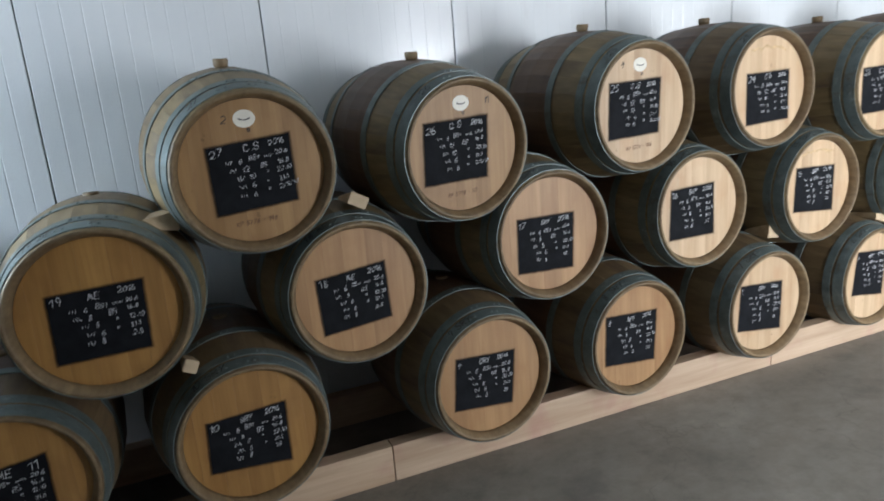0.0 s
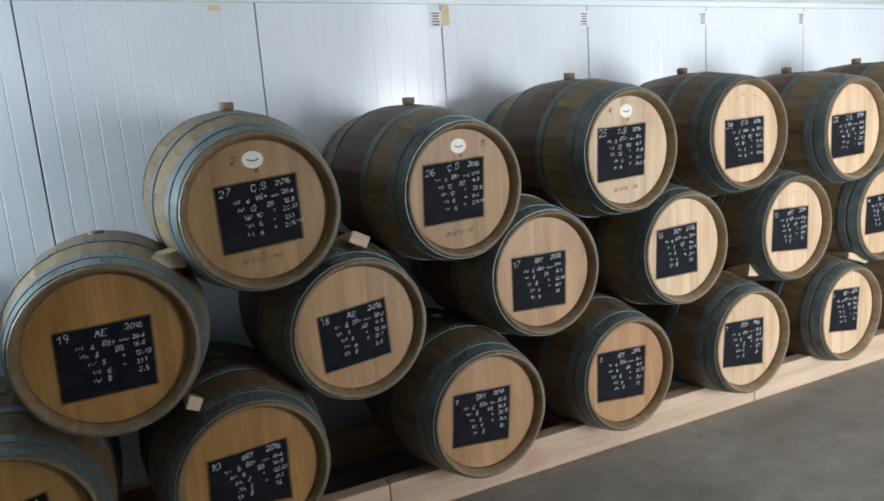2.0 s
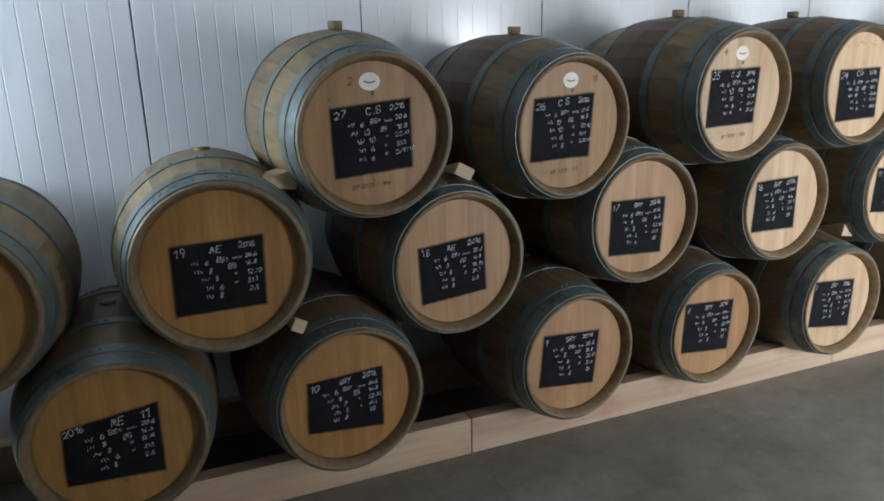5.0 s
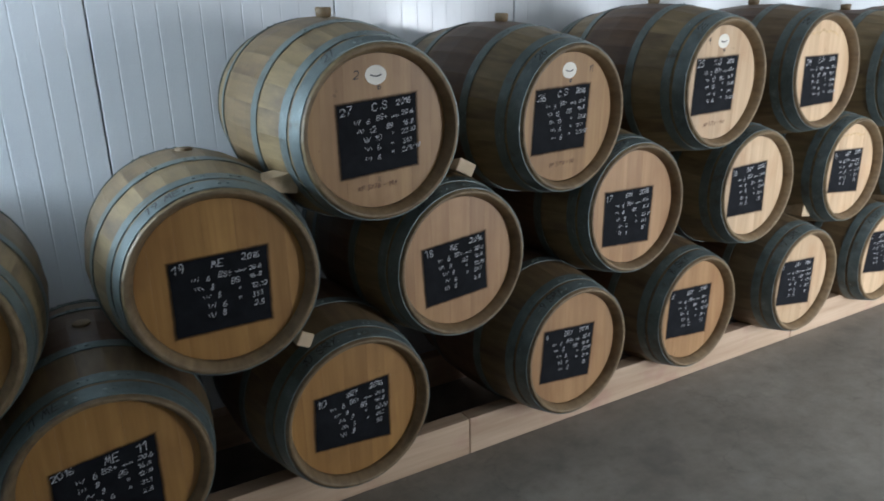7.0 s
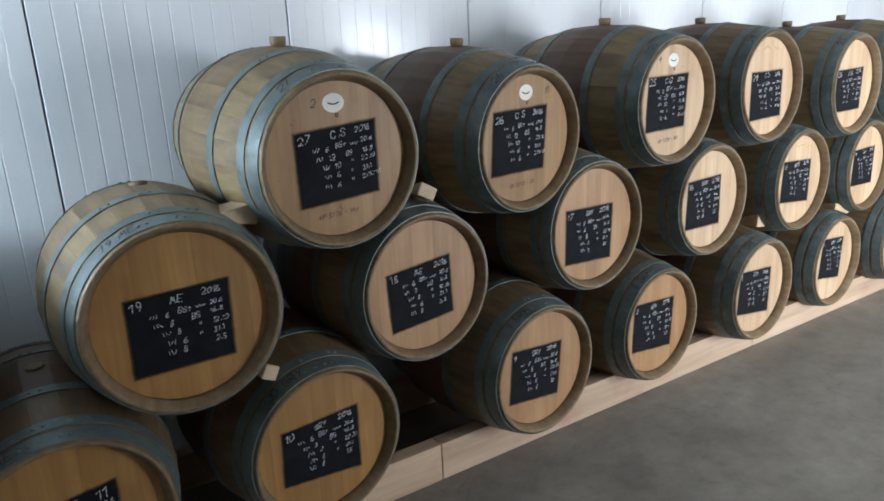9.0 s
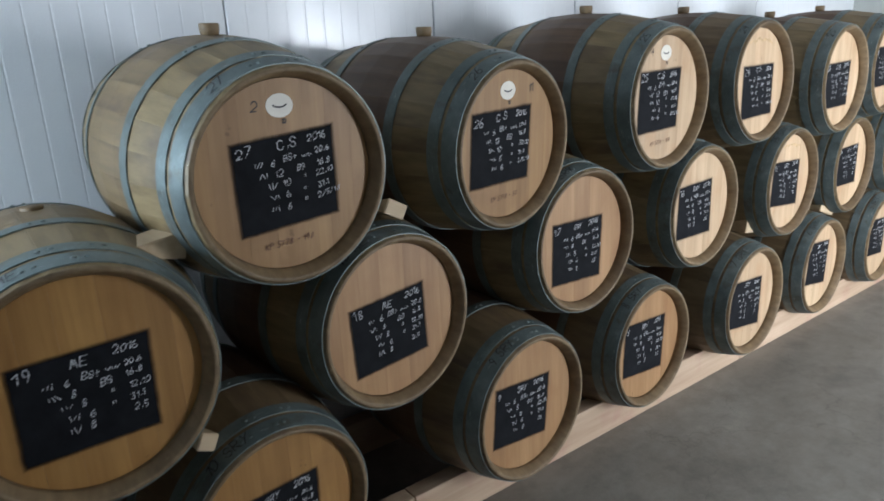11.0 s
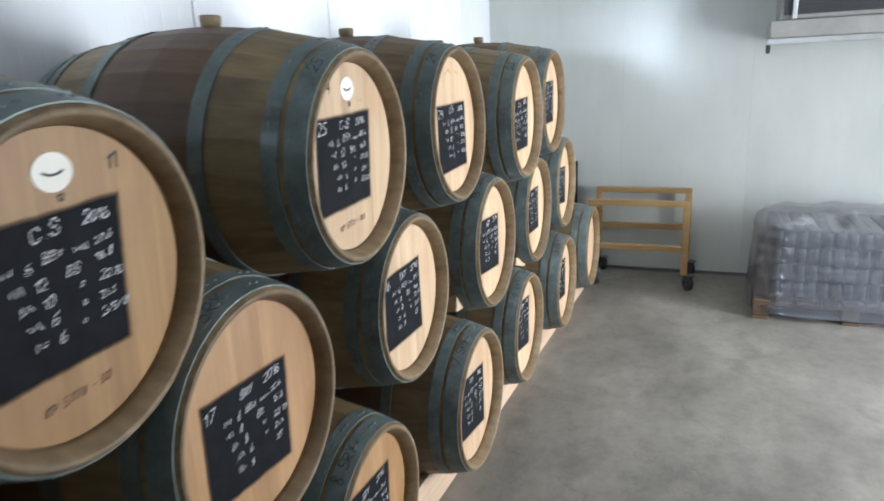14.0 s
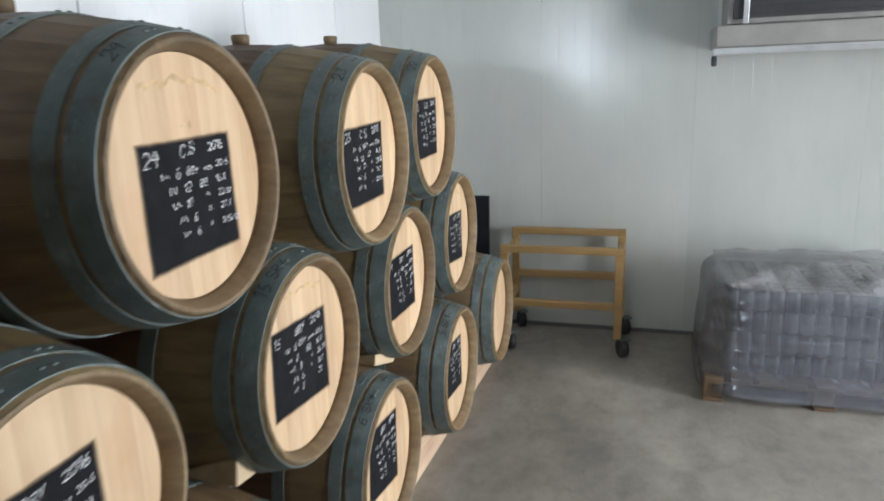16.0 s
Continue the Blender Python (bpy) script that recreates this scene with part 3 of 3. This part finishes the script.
def wine_barrel(num, kind, x, z, y, corners=(), aged=None, yaw=0, pitch=0):
    """A barrel with its axis at x, z, its front end at y and the corners of its black panel on the head."""
    ob = pool.pop(0)
    ob.matrix_basis = pose(x, y, z, pitch, 0, yaw)
    # darker head: wood tone plus the left end's weaker light in the colour
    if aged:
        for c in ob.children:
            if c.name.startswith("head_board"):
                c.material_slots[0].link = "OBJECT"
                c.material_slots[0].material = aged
    for c in ob.children:
        if c.name.startswith("bung") and z < 1.3:      # bungs driven in flush under the upper rows
            c.location.z -= 0.024
    staves = M_stave_wine if z < 0.6 or num == "24" else M_stave_tan if num in ("27", "19", "20") else None
    if staves:
        for c in ob.children:
            if c.name.startswith("stave"):
                c.material_slots[0].link = "OBJECT"
                c.material_slots[0].material = staves
    rs = random.Random(int(num) * 7)
    if corners:
        cs = [(corners[i], corners[i + 1]) for i in (0, 2, 4, 6)]
        cx, cz = sum(c[0] for c in cs) / 4, sum(c[1] for c in cs) / 4
        loc = [(a - cx, b - cz) for a, b in cs]
        b = part("chalk_panel", board_bm(loc, rs), M_board, ob, "black sprayed chalkboard patch", pose(cx, YH - 0.0012, cz))
        w = (cs[1][0] - cs[0][0] + cs[2][0] - cs[3][0]) / 2
        h = (cs[0][1] - cs[3][1] + cs[1][1] - cs[2][1]) / 2
        for line in writing(num, kind, w, h, rs, (cs[1][1] - cs[0][1]) * 0.8):
            tagged(part("chalk_line", line, M_chalk, b, "white chalk figures", pose(0, -0.0008, 0)), "", "", "", "stuff")
        tagged(ob, ("dimmed aged orange" if aged == M_aged_dim else "warm tan" if aged == M_pink else "tan" if aged else "pale") + " oak wine barrel with steel hoops, chalk panel numbered " + num)
        hw = num if kind == "CS" else num + " " + kind
        mk = part("hoop_marking", stroke_mesh([(hw, -0.05, -0.016, 0.044, 0)], 0.003, rs, on_hoop(0.042, -30)), M_ink, ob, "black marker number")
        tagged(mk, "", "", "", "stuff")
    else:
        tagged(ob, "oak wine barrel with steel hoops and bare pale head")
    if num in ("24", "15", "13"):
        bm = bmesh.new()
        n = 26
        top, low = [], []
        for i in range(n + 1):
            x = -0.12 + 0.24 * i / n
            z = 0.205 - 1.4 * x * x + 0.012 * noise.noise(Vector((x * 30, 3.0, int(num))))
            w = 0.006 + 0.03 * abs(noise.noise(Vector((x * 45, 8.0, int(num)))))
            top.append(bm.verts.new((x, 0, z)))
            low.append(bm.verts.new((x, 0, z - w)))
        for i in range(n):
            bm.faces.new((low[i], low[i + 1], top[i + 1], top[i]))
        part("water_mark", bm, M_mark, ob, "brown dried water mark", pose(0, YH - 0.0009, 0))
    if num in STAMPS:
        stamp, pen, px = STAMPS[num]
        bm = bmesh.new()
        bmesh.ops.create_cone(bm, cap_ends=True, segments=40, radius1=0.034, radius2=0.034, depth=0.001)
        bmesh.ops.scale(bm, verts=bm.verts, vec=(1.12, 0.9, 1))
        s = part("sticker", bm, M_sticker, ob, "cream oval paper sticker", pose(-0.01, YH - 0.001, 0.185, 90, 0, 0))
        bm = bmesh.new()
        for j in range(9):
            a = -0.9 + 1.8 * j / 8
            box(0.006, 0.004, 0.0006, 0, (0, 0, 0), bm, pose(0.02 * math.sin(a) / 0.9, -0.004 + 0.012 * (1 - math.cos(a)), 0.0008, 0, 0, math.degrees(a) * 0.6))
        part("print", bm, M_ink, s, "dark curved printed mark")
        part("stamp", stroke_mesh([(stamp, -0.085, -0.19, 0.02, 3)], 0.0026, rs), M_stamp, ob, "small brown stamped number", pose(0, YH - 0.0012, 0))
        part("pen_mark", stroke_mesh([(pen, px, 0.175, 0.034, 0), ("12", -0.008, 0.14, 0.014, 0)], 0.003, rs), M_ink, ob, "small black pen figures", pose(0, YH - 0.0012, 0))


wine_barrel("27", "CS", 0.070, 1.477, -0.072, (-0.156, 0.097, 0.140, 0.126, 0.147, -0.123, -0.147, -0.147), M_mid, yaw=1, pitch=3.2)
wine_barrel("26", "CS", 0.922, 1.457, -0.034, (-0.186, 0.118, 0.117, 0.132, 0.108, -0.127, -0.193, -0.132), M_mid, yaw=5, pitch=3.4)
wine_barrel("25", "CS", 1.815, 1.549, -0.053, (-0.184, 0.114, 0.114, 0.124, 0.104, -0.125, -0.190, -0.136), yaw=1.5, pitch=1.6)
wine_barrel("24", "CS", 2.626, 1.571, -0.042, (-0.149, 0.077, 0.145, 0.084, 0.143, -0.162, -0.153, -0.175), pitch=-1)
wine_barrel("23", "CS", 3.445, 1.536, -0.093, (-0.184, 0.085, 0.128, 0.098, 0.124, -0.149, -0.184, -0.157))
wine_barrel("22", "CS", 4.180, 1.576, -0.063, (-0.170, 0.113, 0.121, 0.119, 0.118, -0.119, -0.174, -0.129))
wine_barrel("20", "ME", -1.31, 1.03, -0.050, (-0.158, 0.079, 0.142, 0.113, 0.134, -0.132, -0.160, -0.156), M_aged_dim)
wine_barrel("19", "ME", -0.492, 1.085, -0.10, (-0.158, 0.079, 0.142, 0.093, 0.134, -0.152, -0.160, -0.156), M_aged_dim, yaw=-1.5, pitch=-1.5)
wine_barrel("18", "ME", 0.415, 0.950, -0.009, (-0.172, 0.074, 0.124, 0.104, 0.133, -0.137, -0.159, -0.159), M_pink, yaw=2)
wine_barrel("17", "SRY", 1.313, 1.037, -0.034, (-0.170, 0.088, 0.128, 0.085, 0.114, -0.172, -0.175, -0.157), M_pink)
wine_barrel("16", "SRY", 2.197, 1.018, -0.017, (-0.176, 0.112, 0.101, 0.122, 0.105, -0.144, -0.187, -0.139))
wine_barrel("15", "SRY", 2.994, 1.020, -0.061, (-0.163, 0.121, 0.130, 0.108, 0.130, -0.142, -0.177, -0.115))
wine_barrel("14", "SRY", 3.832, 0.999, -0.052, (-0.156, 0.113, 0.116, 0.121, 0.119, -0.125, -0.162, -0.118))
wine_barrel("13", "SRY", 4.559, 1.034, -0.060, (-0.143, 0.107, 0.123, 0.095, 0.122, -0.151, -0.150, -0.124))
wine_barrel("12", "SRY", -1.85, 0.47, -0.06, (-0.164, 0.092, 0.134, 0.102, 0.130, -0.151, -0.174, -0.111), M_aged_dim)
wine_barrel("11", "ME", -0.88, 0.52, -0.07, (-0.164, 0.072, 0.134, 0.112, 0.130, -0.151, -0.174, -0.131), M_aged_dim)
wine_barrel("10", "SRY", -0.073, 0.492, -0.070, (-0.164, 0.092, 0.134, 0.102, 0.130, -0.151, -0.174, -0.111), M_aged_dim, yaw=3)
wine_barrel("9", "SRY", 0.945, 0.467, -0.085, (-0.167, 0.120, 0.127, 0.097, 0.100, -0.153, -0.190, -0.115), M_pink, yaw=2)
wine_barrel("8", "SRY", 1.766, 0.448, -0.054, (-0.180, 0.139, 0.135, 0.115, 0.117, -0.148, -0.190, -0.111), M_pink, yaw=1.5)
wine_barrel("7", "SRY", 2.577, 0.460, -0.111, (-0.179, 0.128, 0.121, 0.107, 0.116, -0.161, -0.196, -0.116))
wine_barrel("6", "SRY", 3.466, 0.435, -0.085, (-0.132, 0.163, 0.120, 0.141, 0.106, -0.130, -0.162, -0.091))
wine_barrel("5", "SRY", 4.264, 0.450, -0.124, (-0.132, 0.146, 0.112, 0.129, 0.111, -0.124, -0.139, -0.102))
wine_barrel("4", "", 5.024, 0.485, -0.162)

# ---- timber beams under the barrels ----
for y in (0.0, 0.62):
    beams = ((-2.4, 0.512), (0.516, 2.80), (2.804, 5.5)) if y == 0 else ((-2.4, 1.5), (1.504, 5.5))
    for a, b in beams:
        L = b - a
        bm = box(L, 0.075, 0.175, 0.004, (0, 0, 0.0875))
        ang = -1.6
        o = part("timber_beam", bm, M_pine, None, "pale sawn pine beam lying on concrete under barrels",
                 Matrix.Translation((0.5, 0.165 + y, 0)) @ pose(0, 0, 0, 0, 0, ang) @ pose((a + b) / 2 - 0.5, 0, 0))
        tagged(o, "", "timber beam", "barrel beams")


def wedge(m, L=0.16, w=0.07, h=0.06, label="pale wooden wedge jammed between two barrels"):
    bm = bmesh.new()
    v = [bm.verts.new(p) for p in ((-w / 2, 0, 0), (w / 2, 0, 0), (w / 2, L, 0), (-w / 2, L, 0), (-w / 2, 0, h), (w / 2, 0, h), (w / 2, L, h * 0.25), (-w / 2, L, h * 0.25))]
    for f in ((0, 1, 2, 3), (4, 5, 6, 7), (0, 1, 5, 4), (1, 2, 6, 5), (2, 3, 7, 6), (3, 0, 4, 7)):
        bm.faces.new([v[i] for i in f])
    bmesh.ops.recalc_face_normals(bm, faces=bm.faces)
    bmesh.ops.bevel(bm, geom=bm.edges[:], offset=0.003, segments=2, affect="EDGES")
    return tagged(part("wedge", bm, M_wedge, None, label, m), "", "wedge", "barrel wedges")


wedge(pose(-0.205, 0.10, 1.298, 10, 0, 90), 0.165, 0.12, 0.075)
wedge(pose(0.45, 0.05, 1.285, 0, 28, 0), 0.14, 0.08, 0.05)
wedge(pose(-0.262, -0.05, 0.80, 0, 25, 0), 0.16, 0.05, 0.05)
wedge(pose(2.765, 0.05, 0.765, 0, 8, 0), 0.16, 0.085, 0.085)
wedge(pose(3.66, 0.02, 0.715, 0, 18, 0), 0.26, 0.20, 0.04, "flat pale board lying between barrel rows")

# ---- trolley frame by the end wall ----
RX0, RX1, RY0, RY1 = 5.60, 6.08, -0.80, -0.02
rack = thing("wooden_trolley", pose((RX0 + RX1) / 2, (RY0 + RY1) / 2, 0), "yellowish wooden frame trolley on black castors by wall", "trolley")
rack_o = Vector(((RX0 + RX1) / 2, (RY0 + RY1) / 2, 0))


def bar(name, lo, hi, parent=rack, origin=rack_o, material=M_yellow, bevel=0.004):
    c = [(a + b) / 2 - o for a, b, o in zip(lo, hi, origin)]
    return part(name, box(*(b - a for a, b in zip(lo, hi)), bevel), material, parent, "", Matrix.Translation(c))


T = 0.05
for x in (RX0, RX1 - T):
    zt = 0.682 if x == RX0 else 0.712
    for y in (RY0, RY1 - T):
        bar("post", (x, y, 0.136), (x + T, y + T, zt))
    bar("rail", (x + 0.003, RY0, zt), (x + T - 0.003, RY1, zt + 0.045))
    bar("rail", (x + 0.006, RY0 + T, 0.32 if x == RX0 else 0.40), (x + T - 0.006, RY1 - T, 0.365 if x == RX0 else 0.45))
for y in (RY0, RY1 - T):
    bar("side_rail", (RX0 + T, y + 0.006, 0.635), (RX1 - T, y + T - 0.006, 0.678))
    bar("side_rail", (RX0 + T, y + 0.006, 0.29), (RX1 - T, y + T - 0.006, 0.335))
for x in (RX0 + T / 2, RX1 - T / 2):
    for y in (RY0 + T / 2, RY1 - T / 2):
        wheel = lathe([(-0.02, 0.012), (-0.024, 0.045), (-0.018, 0.062), (0.018, 0.062), (0.024, 0.045), (0.02, 0.012)], 24)
        cst = part("castor", wheel, M_black, rack, "black rubber castor wheel", Matrix.Translation(Vector((x + 0.03, y - 0.03, 0.062)) - rack_o) @ pose(0, 0, 0, 0, 0, 30), True)
        part("fork", box(0.06, 0.06, 0.012, 0.002), M_hoop, cst, "steel castor plate", pose(-0.03, 0.0, 0.068))

# narrow black wrapped board leaning on the end wall
nb = part("leaning_board", box(0.03, 0.13, 0.97, 0.004), M_wrapblack, None, "narrow glossy black wrapped board leaning on wall", pose(6.07, 0.22, 0.487, 0, 3, 0))
tagged(nb, "", "board")

# ---- pallet of bottles in clear film ----
PX0, PY1, PW, PD = 5.11, -1.26, 1.2, 0.92
pallet = thing("pallet", pose(PX0, PY1, 0), "worn wooden shipping pallet on concrete floor", "pallet")
for i in range(3):
    y = -0.05 - i * (PW - 0.1) / 2
    for j in range(3):
        part("block", box(0.12, 0.1, 0.078, 0.004), M_pallet, pallet, "", pose(0.09 + j * (PD - 0.18) / 2, y, 0.061))
    part("bottom_board", box(PD, 0.1, 0.02, 0.003), M_pallet, pallet, "", pose(PD / 2, y, 0.011))
for j in range(3):
    part("stringer_board", box(0.1, PW, 0.02, 0.003), M_pallet, pallet, "", pose(0.06 + j * (PD - 0.12) / 2, -PW / 2, 0.111))
for i in range(9):
    part("deck_board", box(PD, 0.1, 0.02, 0.003), M_pallet, pallet, "", pose(PD / 2, -0.05 - i * (PW - 0.1) / 8, 0.132))
bottles = thing("bottle_stack", pose(PX0, PY1, 0.145), "dark wine bottles stacked in layers on pallet", "bottles", "", "stuff")
LAY = 0.119
prof = [(0, 0.0), (0, 0.034), (0.004, 0.0365), (0.104, 0.0365), (0.112, 0.030), (0.115, 0.015), (0.117, 0.0)]
one = lathe(prof, 10, "z", False)
tmp = bpy.data.meshes.new("bottle")
one.to_mesh(tmp)
one.free()
bm = bmesh.new()
nx, ny = int((PD - 0.18) / 0.076), int((PW - 0.18) / 0.076)
for l in range(4):
    for i in range(nx):
        for j in range(ny):
            if i < 2 or j < 2 or l == 3:
                k0 = len(bm.verts)
                bm.from_mesh(tmp)
                bm.verts.ensure_lookup_table()
                bmesh.ops.translate(bm, verts=bm.verts[k0:], vec=(0.13 + i * 0.076, -0.13 - j * 0.076, l * LAY + 0.004))
bo = part("bottles", bm, M_glass, bottles, "", None, True)
tagged(bo, "", "", "", "stuff")
for l in range(1, 4):
    part("layer_card", box(PD - 0.19, PW - 0.19, 0.004), M_dark, bottles, "dark divider sheet", pose(PD / 2, -PW / 2, l * LAY + 0.001))


def film_bm(top_only):
    bm = bmesh.new()
    bmesh.ops.create_cube(bm, size=1)
    bmesh.ops.subdivide_edges(bm, edges=bm.edges[:], cuts=36, use_grid_fill=True)
    drop = [f for f in bm.faces if (f.calc_center_median().z > 0.499) != top_only or f.calc_center_median().z < -0.499]
    bmesh.ops.delete(bm, geom=drop, context="FACES")
    for v in bm.verts:
        p = v.co.copy()
        x, y, z = p.x * PD, p.y * PW, (p.z + 0.5) * 0.6
        e = (abs(p.x) ** 6 + abs(p.y) ** 6) ** (1 / 6) * 2
        rnd = 1.0 if max(abs(p.x), abs(p.y)) * 2 < 0.999 else 1.0 / max(1.0, e)      # rounded corners
        n1 = noise.noise(Vector((x * 5, y * 5, z * 3)))
        n2 = noise.noise(Vector((x * 3, y * 3, z * 22)) + Vector((9, 2, 4)))
        top = max(0.0, p.z - 0.40) / 0.10
        k = (1.035 + 0.012 * n1 + 0.014 * n2 - 0.07 * top * top + 0.05 * max(0.0, -0.2 - p.z) - 0.045 * (p.z + 0.5)) * rnd
        x, y = x * k, y * k
        if p.z > 0.499:
            q = max(abs(p.x), abs(p.y)) * 2
            z += (1 - q ** 4) * (0.075 * (0.7 + noise.noise(Vector((x * 2.6, y * 2.6, 1.3)))) + 0.06 * abs(noise.noise(Vector((x * 5, y * 8, 5)))) + 0.02 * n1)
        if p.z < -0.45:
            z += 0.015 * noise.noise(Vector((x * 6, y * 6, 3)))
        v.co = (x, y, z)
    return bm


wrap = thing("stretch_film", pose(PX0 + PD / 2, PY1 - PW / 2, 0.04), "crumpled clear stretch film wrapped round a bottle pallet", "film")
part("film_sides", film_bm(False), M_film, wrap, "", None, True)
part("film_top", film_bm(True), M_filmtop, wrap, "loose wrinkled film over the top", None, True)

# ---- evaporator unit under the ceiling on the end wall ----
EY1, EY0, EX = -1.27, -2.9, 5.78
eo = Vector((6.0, (EY0 + EY1) / 2, 2.1))
unit = thing("cooling_unit", Matrix.Translation(eo), "grey cold room evaporator with dark coil and metal tray", "cooling unit")
bar("casing", (EX + 0.03, EY0, 2.03), (X1 - 0.003, EY1 - 0.06, H - 0.004), unit, eo, M_unit)
bar("drip_tray", (EX, EY0, 1.90), (X1 - 0.003, EY1, 2.026), unit, eo, M_unit, 0.012)
bar("tray_lip", (EX - 0.02, EY0, 1.862), (EX + 0.03, EY1 + 0.01, 1.90), unit, eo, M_alu, 0.008)
bar("drain_stub", (EX + 0.0, EY1 - 0.015, 1.80), (EX + 0.03, EY1 + 0.015, 1.86), unit, eo, M_black, 0.008)
bar("coil", (EX + 0.012, EY0 + 0.04, 2.06), (EX + 0.028, EY1 - 0.09, H - 0.02), unit, eo, M_dark, 0.002)
bar("divider", (EX - 0.004, EY1 - 0.17, 2.03), (EX + 0.012, EY1 - 0.14, H - 0.01), unit, eo, M_alu, 0.003)
for i in range(9):
    z = 2.08 + i * 0.036
    bar("grille_bar", (EX + 0.004, EY0 + 0.05, z), (EX + 0.010, EY1 - 0.175, z + 0.006), unit, eo, M_black, 0)
